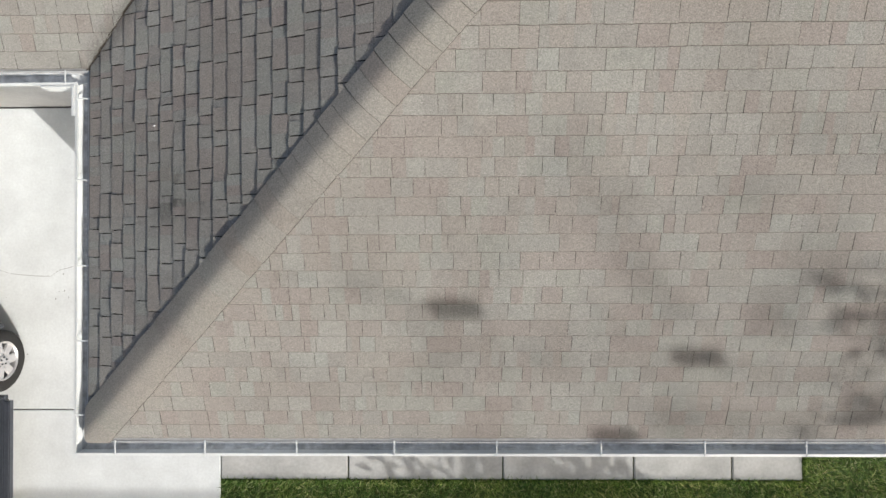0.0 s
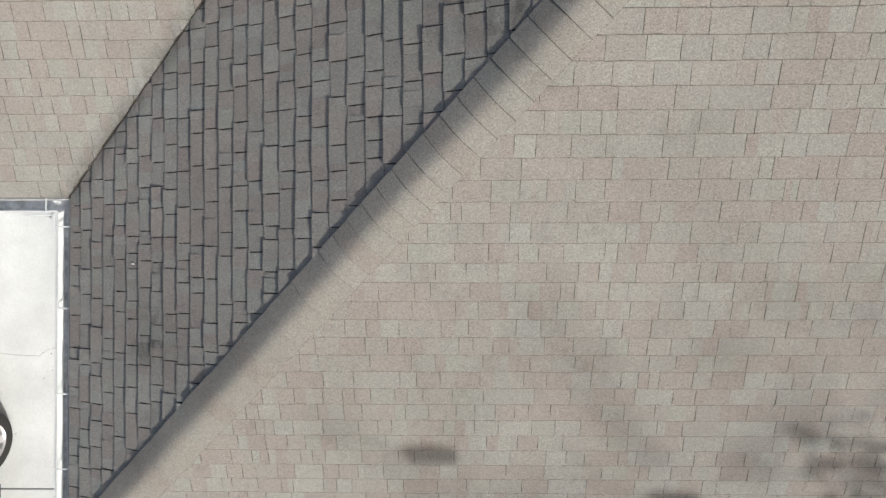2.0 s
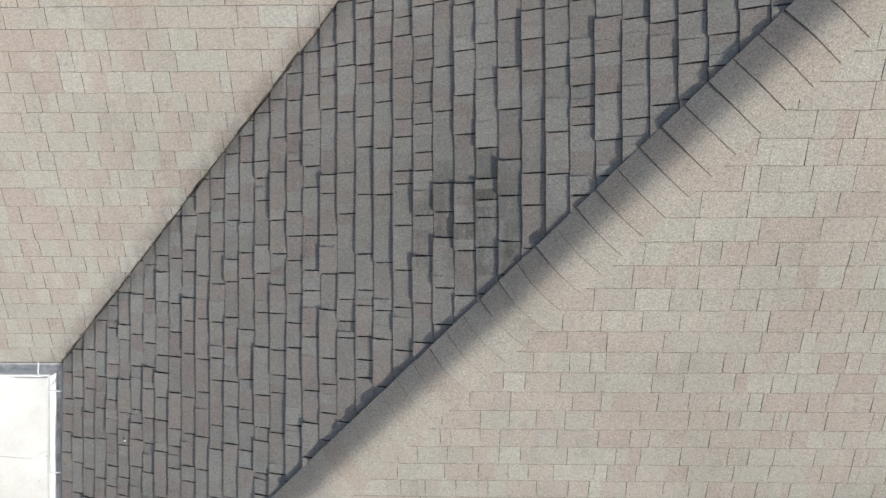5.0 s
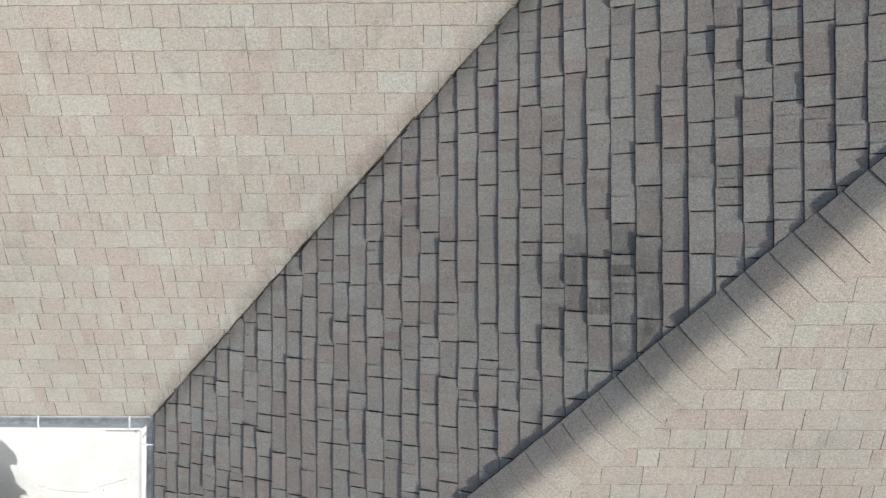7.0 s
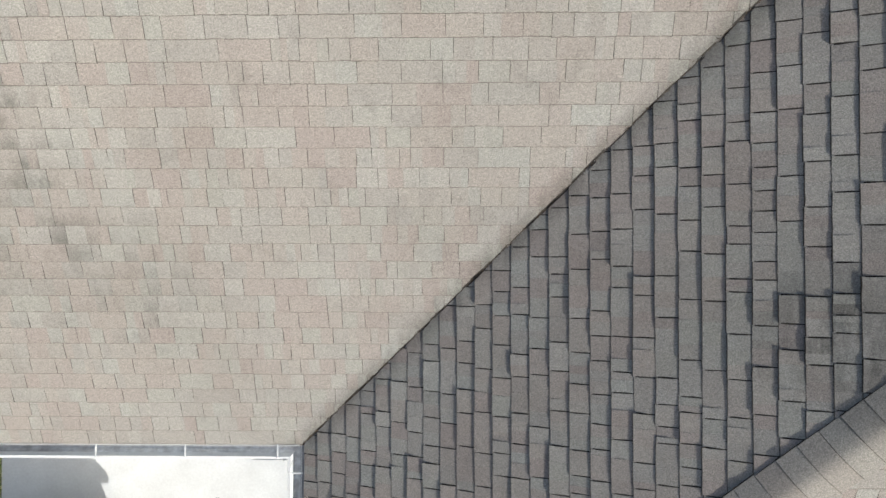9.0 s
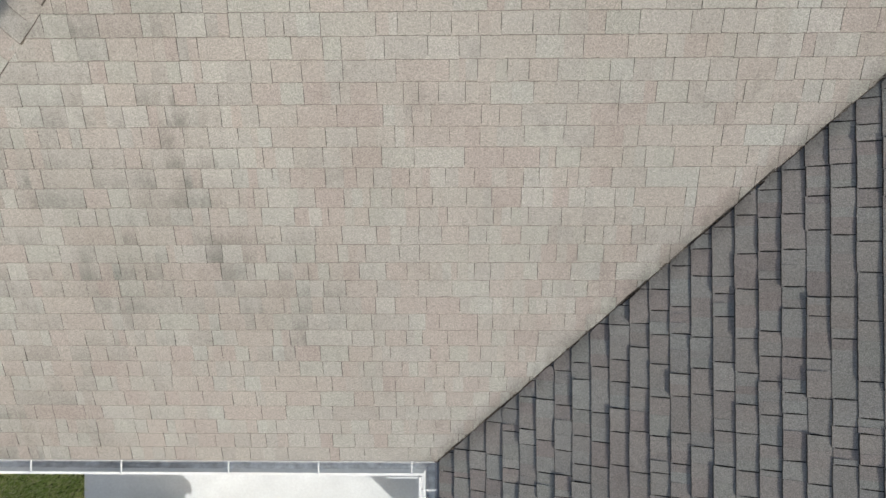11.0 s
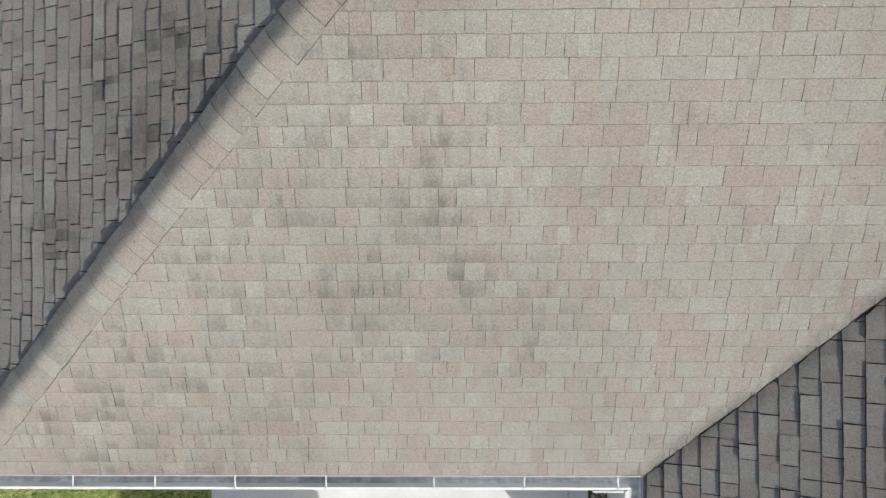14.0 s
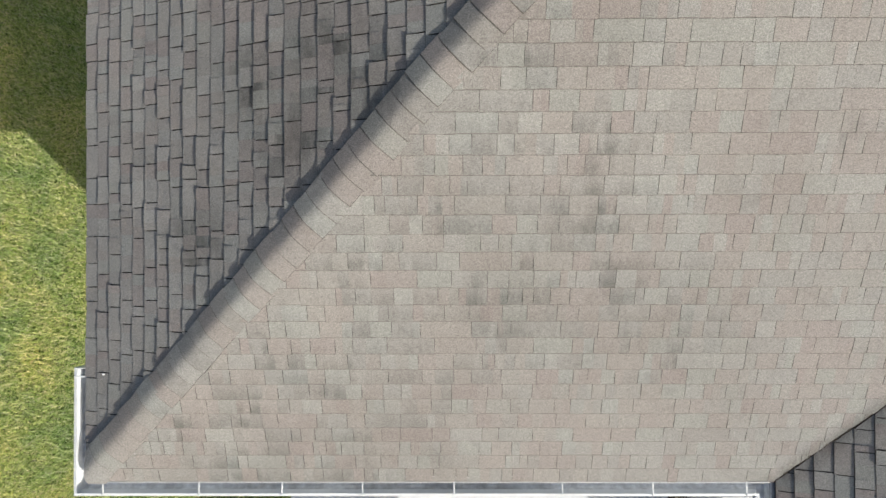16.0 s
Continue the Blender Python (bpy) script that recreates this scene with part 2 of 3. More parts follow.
def tube(points, radii, sides=8, bm=None, caps=True):
    bm = bm or bmesh.new()
    rings = []
    pts = [Vector(p) for p in points]
    for i, p in enumerate(pts):
        d = (pts[min(i + 1, len(pts) - 1)] - pts[max(i - 1, 0)]).normalized()
        q = d.to_track_quat("Z", "Y")
        r = radii[i] if isinstance(radii, (list, tuple)) else radii
        rings.append([bm.verts.new(p + q @ Vector((math.cos(a) * r, math.sin(a) * r, 0))) for a in [2 * math.pi * k / sides for k in range(sides)]])
    for a, b in zip(rings, rings[1:]):
        for k in range(sides):
            bm.faces.new((a[k], a[(k + 1) % sides], b[(k + 1) % sides], b[k]))
    if caps:
        bm.faces.new(rings[0][::-1])
        bm.faces.new(rings[-1])
    return bm


def empty(name, loc=(0, 0, 0)):
    ob = new(name)
    ob.location = loc
    return ob


# ---- ground, driveway, walkway ----
GX0, GX1, GY0, GY1 = -6.87, -2.722, -2.56, 1.8
bm = bmesh.new()
bmesh.ops.create_grid(bm, x_segments=40, y_segments=40, size=600)
ground = tagged(part("ground", bm, TURF), "green lawn turf stretching to the horizon", "lawn", kind="structure")
ground.location.z = -0.03


def slab(name, x0, x1, y0, y1, z, mat, parent, bevel=0.006):
    return part(name, box(x0, y0, -0.12, x1, y1, z, bevel), mat, parent)


driveway = tagged(part("driveway", box(GX0 + 0.01, -16, -0.14, GX1 - 0.01, 1.82, -0.015), JOINT), "pale concrete driveway in slabs with dark joints", "driveway", kind="structure")
ys = [1.781, -1.755, -5.3, -8.8, -12.4, -16.0]
for ya, yb in zip(ys, ys[1:]):
    slab("concrete_slab", GX0, GX1 - 0.004, yb + 0.006, ya - 0.006, 0.0, CONCRETE, driveway)
rng = random.Random(31)
ck = [(-5.35, -0.12), (-5.2, -0.17), (-5.0, -0.19), (-4.83, -0.2), (-4.72, -0.2), (-4.62, -0.13), (-4.5, -0.1), (-4.3, -0.04)]
cv, cf = [], []
for i, (x, y) in enumerate(ck):
    w = rng.uniform(0.001, 0.0026)
    cv += [(x, y - w, 0.0012), (x, y + w, 0.0012)]
    if i:
        cf.append((2 * i - 2, 2 * i, 2 * i + 1, 2 * i - 1))
for i in range(9):
    x, y, r = rng.uniform(-5.3, -4.3), rng.uniform(-2.6, 0.9), rng.uniform(0.003, 0.008)
    if i < 5:
        x, y = rng.gauss(-4.6, 0.05), rng.gauss(-0.42, 0.05)
    o = len(cv)
    cv += [(x + r * rng.uniform(.6, 1.3) * math.cos(a), y + r * rng.uniform(.6, 1.3) * math.sin(a), 0.0014) for a in [k * math.pi / 3 for k in range(6)]]
    cf.append(tuple(range(o, o + 6)))
crack = new("hairline_crack", mesh_of("hairline_crack", cv, cf, JOINT))
crack.parent = driveway
slab("concrete_slab", GX1 + 0.002, -2.49, -0.915, 1.775, 0.0, CONCRETE, driveway)
walkway = tagged(part("walkway", box(GX1 + 0.02, -2.55, -0.14, 3.95, -0.93, -0.03), JOINT), "narrow pale concrete walkway slabs along the house", "pavement", kind="structure")
xs = [GX1, -1.237, 0.548, 2.045, 3.161, 3.964]
for xa, xb in zip(xs, xs[1:]):
    slab("concrete_slab", xa + 0.007, xb - 0.007, GY0, -0.93, -0.004, WALKWAY, walkway, 0.012)

# ---- house shell ----
WX, WY, WC, WD = XB + 0.41, YA + 0.41, YC + 0.41, XD + 0.40


def wall(name, x0, y0, x1, y1, label):
    return tagged(part(name, box(x0, y0, -0.1, x1, y1, 2.462, 0.004), PAINT), label, "wall", kind="structure")


TK = 0.18
wall("wall_south", WX, WY, XR - 0.41, WY + TK, "off-white painted front wall of the wing")
wall("wall_west", WX, WY + TK, WX + TK, WC + TK, "off-white painted side wall of the wing")
wall("wall_main_south", WD, WC, WX, WC + TK, "off-white painted front wall of the main house")
wall("wall_main_west", WD, WC + TK, WD + TK, YR - 0.4 - TK, "off-white painted side wall of the main house")
wall("wall_north", WD, YR - 0.4 - TK, XR - 0.41, YR - 0.4, "off-white painted rear wall")
wall("wall_east", XR - 0.41 - TK, WY + TK, XR - 0.41, YR - 0.4 - TK, "off-white painted far side wall")
# soffits close the overhangs, fascias finish them
SO = 2.46
for nm, q in (("soffit_a", (XB + 0.03, YA + 0.03, XR - 0.03, WY - 0.002)), ("soffit_b", (XB + 0.03, WY, WX - 0.002, WC - 0.002)), ("soffit_c", (XD + 0.03, YC + 0.03, XB + 0.028, WC - 0.002)),
              ("soffit_d", (XD + 0.03, WC, WD - 0.002, YR - 0.03))):
    tagged(part("trim", box(q[0], q[1], SO, q[2], q[3], SO + 0.02), TRIM), "white boarded soffit under the eaves", "soffit", kind="structure")
for q in ((XB + 0.002, YA + 0.002, XR, YA + 0.027), (XB + 0.002, YA + 0.03, XB + 0.027, YC + 0.0), (XD + 0.002, YC + 0.002, XB, YC + 0.027), (XD + 0.002, YC + 0.03, XD + 0.027, YR)):
    tagged(part("trim", box(q[0], q[1], 2.455, q[2], q[3], 2.576), TRIM), "white painted fascia board at the eaves", "fascia", kind="structure")

# ---- gutters ----
# section: distance out from the fascia, height from the eave
SECTION = [(0.0, -0.012), (0.0, -0.112), (0.062, -0.112), (0.078, -0.1), (0.082, -0.075), (0.1, -0.05), (0.104, -0.014), (0.084, -0.011),
           (0.084, -0.016), (0.099, -0.019), (0.097, -0.047), (0.078, -0.075), (0.074, -0.097), (0.06, -0.108), (0.004, -0.108), (0.004, -0.012)]


def gutter(a, b, out, mitre_a, mitre_b, hangers, label):
    """A trough from a to b along the eave; out: the way outwards; mitres: how far the ends run on per metre outwards."""
    a, b, out = Vector(a), Vector(b), Vector(out)
    d = (b - a).normalized()
    bm = bmesh.new()
    ends = []
    for p, mi in ((a, mitre_a), (b, mitre_b)):
        ends.append([bm.verts.new(Vector((p.x, p.y, EAVE + z)) + out * o + d * (mi * o)) for o, z in SECTION])
    k = len(SECTION)
    for i in range(k):
        f = bm.faces.new((ends[0][i], ends[0][(i + 1) % k], ends[1][(i + 1) % k], ends[1][i]))
        if 11 <= i <= 14:
            f.material_index = 1
    g = part("gutter", bm, ALUMINIUM)
    g.data.materials.append(TROUGH)
    tagged(g, label, "gutter", kind="structure")
    for h in hangers:
        p = a + d * h
        q = (p.x, p.y)
        hb = bmesh.new()
        m = Matrix(((d.x, out.x, 0, q[0]), (d.y, out.y, 0, q[1]), (0, 0, 1, EAVE), (0, 0, 0, 1)))
        box(-0.0055, -0.01, -0.016, 0.0055, 0.1, -0.011, 0.001, hb)
        box(-0.0055, 0.088, -0.024, 0.0055, 0.1015, -0.006, 0.001, hb)
        hb.transform(m)
        part("hanger", hb, ALUMINIUM, g)
    return g


gutter((XB, YA, 0), (XR, YA, 0), (0, -1, 0), -1, 0, [x - XB for x in (-2.48, -1.82, -1.15, -0.44, 0.3, 1.05, 1.79, 2.51, 3.25, 4.0)], "white aluminium gutter with strap hangers along the wing front")
gutter((XB, YC, 0), (XB, YA, 0), (-1, 0, 0), 1, 1, [YC - y for y in (1.18, 0.58, -0.05, -0.6, -1.14)], "white aluminium gutter with strap hangers along the wing side")
gutter((XD, YC, 0), (XB, YC, 0), (0, -1, 0), -1, -1, [x - XD for x in (-7.57, -6.86, -6.25, -5.66, -4.99, -4.2, -3.54, -2.86)], "white aluminium gutter with strap hangers along the main front")
short = gutter((XD, YC + 0.83, 0), (XD, YC, 0), (-1, 0, 0), 0, 1, [0.06], "short return of white gutter round the corner")
part("end_cap", box(XD - 0.104, YC + 0.83, EAVE - 0.125, XD, YC + 0.836, EAVE - 0.012, 0.001), ALUMINIUM, short)
# drip edge: the light metal strip between shingles and trough
for q in ((XB - 0.01, YA - 0.01, XR, YA + 0.03), (XB - 0.01, YA + 0.032, XB + 0.03, YC - 0.012), (XD - 0.01, YC - 0.01, XB - 0.012, YC + 0.03), (XD - 0.012, YC + 0.032, XD + 0.03, YR)):
    tagged(part("trim", box(q[0], q[1], EAVE - 0.022, q[2], q[3], EAVE - 0.0165), DRIP), "light metal drip edge under the shingles", "drip edge", kind="structure")
# box mitre of the inside corner, proud of both troughs
bm = box(XB - 0.36, YC - 0.122, EAVE - 0.12, XB - 0.135, YC - 0.106, EAVE - 0.01, 0.002)
box(XB - 0.13, YC - 0.33, EAVE - 0.1, XB - 0.106, YC - 0.126, EAVE - 0.01, 0.002, bm)
box(XB - 0.128, YC - 0.128, EAVE - 0.13, XB - 0.106, YC - 0.106, EAVE - 0.005, 0.002, bm)
tagged(part("gutter_corner", bm, ALUMINIUM), "white sheet metal mitre box in the inside gutter corner", "gutter corner", kind="structure")

# ---- roof ----


def clip(poly, half):
    """Cut a convex polygon by half planes (px, py, nx, ny), keeping the side of the normal."""
    for px, py, nx, ny in half:
        res = []
        for i, a in enumerate(poly):
            b = poly[(i + 1) % len(poly)]
            da, db = (a[0] - px) * nx + (a[1] - py) * ny, (b[0] - px) * nx + (b[1] - py) * ny
            if da >= 0:
                res.append(a)
            if da * db < 0:
                t = da / (da - db)
                res.append((a[0] + (b[0] - a[0]) * t, a[1] + (b[1] - a[1]) * t))
        poly = res
        if len(poly) < 3:
            return []
    return poly


def edged(me, index):
    """Gives the cut edges of shingles their black asphalt."""
    me.materials.append(CUT_EDGE)
    me.materials.append(WORN_EDGE)
    me.polygons.foreach_set("material_index", index)
    return me


def area2(poly):
    return sum(a[0] * b[1] - b[0] * a[1] for a, b in zip(poly, poly[1:] + poly[:1]))


def roof_slope(label, corners, origin, V, inset, start, window, seed, lift=0.0, gap=0.0009, ragged=-1, thick=(0.0072, 0.0077, 0.0083, 0.009), wander=0.002, wear=0.003, tabs=(1, 1, 1, 2, 2, 3), step=0.001, lean=0.0022):
    """A slope with its deck and its courses of shingles. corners: plan, counter-clockwise; origin: a point of the eave line; V: plan direction upslope;
    inset: how far each side's shingles stop short of it; start: first butt, upslope from the eave; window: the stretch of plan whose shingles are single parts."""
    rng = random.Random(seed)
    ox, oy = origin
    U = (V[1], -V[0])                              # along the eave, so that (U, V) is right-handed

    def zat(x, y):
        return EAVE + P * ((x - ox) * V[0] + (y - oy) * V[1])
    N = Vector((-P * V[0], -P * V[1], 1)) * NRM
    k = len(corners)
    cut = []
    for i in range(k):
        a, b = Vector(corners[i]), Vector(corners[(i + 1) % k])
        n = Vector((-(b - a).y, (b - a).x)).normalized()
        off = 0.05 if inset[i] == ON else 0.0
        cut.append((a.x + n.x * off, a.y + n.y * off, n.x, n.y))
    shell = clip(list(corners), cut)
    deck_top = [Vector((x, y, zat(x, y) - 0.008)) for x, y in shell]
    verts = [tuple(v) for v in deck_top] + [(v.x, v.y, v.z - 0.03) for v in deck_top]
    k = len(shell)
    faces = [tuple(range(k)), tuple(range(2 * k - 1, k - 1, -1))] + [(i, i + k, (i + 1) % k + k, (i + 1) % k) for i in range(k)]
    deck = tagged(new("roof_slope", mesh_of("roof_slope", verts, faces, UNDERLAY)), label, "roof", kind="structure")
    half = []
    k = len(corners)
    for i in range(k):
        a, b = Vector(corners[i]), Vector(corners[(i + 1) % k])
        n = Vector((-(b - a).y, (b - a).x)).normalized()
        half.append((a.x + n.x * inset[i], a.y + n.y * inset[i], n.x, n.y))
    us = [(x - ox) * U[0] + (y - oy) * U[1] for x, y in corners]
    vs = [(x - ox) * V[0] + (y - oy) * V[1] for x, y in corners]
    jv, jf, jm = [], [], []
    singles = 0
    v0 = start
    while v0 < max(vs):
        u = min(us) - rng.random() * 0.3
        joint = True
        row_shift = rng.uniform(-0.0015, 0.0015)
        while u < max(us):
            if joint:
                left = rng.choice(tabs)
                whole = rng.uniform(0.095, 0.245) / left if left < 3 else rng.uniform(0.18, 0.31) / left
                hb0 = rng.choice(thick) + rng.uniform(-0.0005, 0.001)
                skew = rng.uniform(-0.003, 0.003)
                butt = v0 + row_shift + rng.uniform(-wander, wander)
            hb = hb0 + rng.uniform(-step, step)
            w = max(0.028, whole * rng.uniform(0.55, 1.45))
            left -= 1
            last = left <= 0
            gap0 = gap if joint else 0.0001
            gap1 = gap if last else 0.0001
            s0 = skew if joint else 0.0
            skew2 = rng.uniform(-0.003, 0.003) if last else 0.0
            top = v0 + E + 0.018
            ul, ur = u + gap0 - s0 * 0.5, u + w - gap1 - skew2 * 0.5
            tl, tr = u + gap0 + s0 * 0.5, u + w - gap1 + skew2 * 0.5
            outline = [(ul, butt), (ur, butt), (tr, top), (tl, top)]
            if wear:
                # worn outline: the butt wavers, the open joints are chipped inwards
                m = max(1, int(w / 0.035))
                outline = [(ul + (ur - ul) * i / m, butt + (rng.uniform(0, 0.0026) if 0 < i < m else 0.0022 * rng.random())) for i in range(m + 1)]
                if last:
                    outline += [(ur + (tr - ur) * f - rng.uniform(0, gap), butt + (top - butt) * f) for f in (0.3, 0.62)]
                outline += [(tr, top), (tl, top)]
                if joint:
                    outline += [(ul + (tl - ul) * f + rng.uniform(0, gap), butt + (top - butt) * f) for f in (0.62, 0.3)]
            u += w
            joint = last
            skew = skew2
            cu, cv = u - w / 2, v0 + E / 2
            cx, cy = ox + cu * U[0] + cv * V[0], oy + cu * U[1] + cv * V[1]
            plan = [(ox + a * U[0] + c * V[0], oy + a * U[1] + c * V[1]) for a, c in outline]
            here = list(half)
            if ragged >= 0:
                hx, hy, nx, ny = half[ragged]
                r = rng.choice((0, 0, 0.003, 0.008)) + rng.uniform(-0.003, 0.004)
                here[ragged] = (hx + nx * r, hy + ny * r, nx, ny)
            plan = clip(plan, here)
            if len(plan) < 3 or abs(area2(plan)) < 4e-4:
                continue
            if area2(plan) < 0:
                plan.reverse()
            tops, bots, worn = [], [], []
            q = len(plan)
            inner = list(range(q))
            for i, (x, y) in enumerate(plan):
                v = (x - ox) * V[0] + (y - oy) * V[1]
                t = max(0.0, min(1.0, (v - butt) / (top - butt)))
                h = hb * (1 - t) + 0.0012 * t - 0.007 + lift
                base = Vector((x, y, zat(x, y)))
                front_edge = v < butt + 0.004
                tops.append(base + N * h + Vector((V[0], V[1], P)) * (lean if front_edge else 0.0))
                bots.append(base - N * 0.0085)
                if wear and front_edge:
                    inner[i] = 2 * q + len(worn)
                    worn.append(tops[-1] + Vector((V[0], V[1], P)) * (wear * rng.uniform(0.5, 1.5)))
            strip = [(i, (i + 1) % q, inner[(i + 1) % q], inner[i]) for i in range(q) if inner[i] >= q and inner[(i + 1) % q] >= q]
            f = [tuple(inner)] + [((i + 1) % q, i, i + q, (i + 1) % q + q) for i in range(q)] + strip
            fm = [0] + [1] * q + [2] * len(strip)
            pts = tops + bots + worn
            if window[0] < cx < window[2] and window[1] < cy < window[3] and singles < 300:
                singles += 1
                c = sum(tops, Vector()) / q
                ob = new("shingle", edged(mesh_of("shingle", [tuple(p - c) for p in pts], f, SHINGLE_ONE), fm))
                ob.location = c
                ob.parent = deck
            else:
                o = len(jv)
                jv += [tuple(p) for p in pts]
                jf += [tuple(i + o for i in g) for g in f]
                jm += fm
        v0 += E
    rest = tagged(new("shingle_courses", edged(mesh_of("shingle_courses", jv, jf, SHINGLE_REST), jm)), "weathered tan and grey laminated asphalt shingles", kind="stuff")
    rest.parent = deck
    return deck


AX, AY = XB + RUN, YA + RUN         # head of the wing's hip
MX, MY = XB + RUN, YC + RUN         # head of the valley
HX = XD + RUN                       # head of the main hip
SIDE = (0.005, 0.0065, 0.0085, 0.011)
MANY = (1, 2, 2, 3, 3)              # tabs to a strip on the side slopes
ON = -0.03                          # shingles run on past the eave
roof_slope("front slope of the wing in sunlit tan asphalt shingles", [(XB, YA), (XR, YA), (AX, AY)], (XB, YA), (0, 1), (ON, 0.0, 0.06), 0.03, (-1.6, -0.9, 1.9, 0.75), 11)
roof_slope("side slope of the wing in shaded grey-brown asphalt shingles", [(XB, YA), (AX, AY), (MX, MY), (XB, YC)], (XB, YA), (1, 0), (0.06, 0.0, 0.0, ON), 0.012, (-2.2, -0.2, 0.4, 3.6), 23, 0.0, 0.0026, 2, SIDE, 0.0035, 0.002, MANY, 0.0022, 0.0048)
roof_slope("front slope of the main house in sunlit tan asphalt shingles", [(XD, YC), (XB, YC), (MX, MY), (HX, MY)], (XD, YC), (0, 1), (ON, 0.002, 0.0, 0.06), 0.01, (-5.6, 1.9, -2.2, 3.6), 37, 0.004, 0.0009, 1)
roof_slope("side slope of the main house in shaded grey asphalt shingles", [(XD, YC), (HX, MY), (XD, YR)], (XD, YC), (1, 0), (0.06, 0.0, ON), -0.02, (-7.6, 2.0, -5.6, 5.0), 41, 0.0, 0.0026, -1, SIDE, 0.0035, 0.002, MANY, 0.0022, 0.0048)
roof_slope("far side slope of the wing in asphalt shingles", [(XR, YA), (XR, YR), (MX, MY), (AX, AY)], (XR, YA), (-1, 0), (ON, 0.0, 0.0, 0.01), 0.0, (0, 0, 0, 0), 53, wear=0.0)
roof_slope("rear slope of the main house in asphalt shingles", [(XR, YR), (XD, YR), (HX, MY), (MX, MY)], (XR, YR), (0, -1), (ON, 0.0, 0.0, 0.01), 0.0, (0, 0, 0, 0), 59, wear=0.0)


def cap_mesh(first, wide):
    """One folded cap shingle: local x along the hip (upwards), y across. The first one is trimmed to the corner of the eaves."""
    hw, ln, rad = (0.125 if wide else 0.121), (0.32 if first else 0.17), (0.045 if wide else 0.03)
    lip, front = (0.003, 0.0145) if wide else (0.0036, 0.0145)
    drop = P / math.sqrt(2)
    bm = bmesh.new()
    cols = [-1.0, -0.75, -0.5, -0.3, -0.1, 0.1, 0.3, 0.5, 0.75, 1.0, 1.25, 1.5] if wide else [-0.86, -0.7, -0.5, -0.3, -0.1, 0.1, 0.3, 0.5, 0.75, 1.0, 1.2, 1.4]
    crest, sink = (0.042, 0.004) if wide else (0.046, 0.003)

    def fold(y):
        """How far below the crest the cap lies at y, rounded over the fold; both sides end on the slopes."""
        u = y - crest
        side = 0.5 + 0.5 * math.tanh(u / 0.04)
        reach = cols[-1] * hw
        return math.sqrt(u * u + rad * rad) * ((1 - side) * hw / (hw + crest) + side * reach / (reach - crest))
    rows = []
    for x, lift in ((0.0, front), (lip, 0.0176), (lip + (0.0004 if wide else 0.0028), 0.0176), (ln, 0.0105)):
        rows.append([bm.verts.new(((abs(c * hw) * (1 - x / ln) - 0.012 if first else 0.0035 * c * c * (1 - x / ln)) + x, c * hw, lift - drop * fold(c * hw) - sink * max(0.0, c / cols[-1]))) for c in cols])
    low = [[bm.verts.new(v.co - Vector((0, 0, 0.012))) for v in r] for r in (rows[0], rows[-1])]
    for a, b in zip(rows, rows[1:]):
        for i in range(len(cols) - 1):
            bm.faces.new((a[i], a[i + 1], b[i + 1], b[i]))
    for i in range(len(cols) - 1):
        bm.faces.new((low[0][i], low[0][i + 1], rows[0][i + 1], rows[0][i]))
    for s in (0, -1):
        bm.faces.new([low[0][s]] + [r[s] for r in rows] + [low[1][s]])
    me = from_bm("cap_shingle", bm, CAP_GRANULES if wide else MIXED_CAP_GRANULES)
    me.materials.append(CUT_EDGE)
    me.materials.append(WORN_EDGE)
    for p in me.polygons:
        p.use_smooth = True
        p.material_index = 1 if p.normal.z < 0.5 else 2 if not first and max(me.vertices[v].co.x for v in p.vertices) < 0.03 else 0
    me.set_sharp_from_angle(angle=radians(24))
    return me


CAPS = {(f, w): cap_mesh(f, w) for f in (False, True) for w in (False, True)}


def hip(x, y, label, seed, wild, wide, drift=0.0):
    rng = random.Random(seed)
    base = tagged(new("hip_ridge", mesh_of("hip_ridge", [(x + .05, y + .05, EAVE - 0.02), (x + RUN, y + RUN, EAVE + P * RUN - 0.02), (x + RUN + 0.05, y + RUN - 0.05, EAVE + P * RUN - 0.06), (x + 0.1, y + 0.03, EAVE - 0.03)],
                  [(0, 1, 2, 3)], UNDERLAY)), label, "hip ridge", kind="structure")
    step = 0.125
    n = int(RUN * math.sqrt(2) / step)
    for i in range(-1, n):
        s = 0.0 if i < 0 else 0.2 + i * step
        k = 0.0 if i < 0 else wild
        px, py = x + (s - drift * s) / math.sqrt(2), y + (s + drift * s) / math.sqrt(2)
        ob = new("cap_shingle", CAPS[i < 0, wide])
        ob.parent = base
        ob.matrix_basis = Matrix.Translation((px + k * rng.uniform(-.004, .004), py + k * rng.uniform(-.004, .004), EAVE + P * s / math.sqrt(2) + k * rng.uniform(-.001, .0025))) @ Euler((k * rng.uniform(-.03, .03), -math.atan(P / math.sqrt(2)) + k * rng.uniform(-.008, .012), math.pi / 4 + k * rng.uniform(-.025, .025))).to_matrix().to_4x4()
    return base


hip(XB, YA, "wing hip covered with overlapping folded cap shingles", 5, 0.5, True)
hip(XD, YC, "main house hip covered with overlapping folded cap shingles", 6, 1.5, False, 0.003)

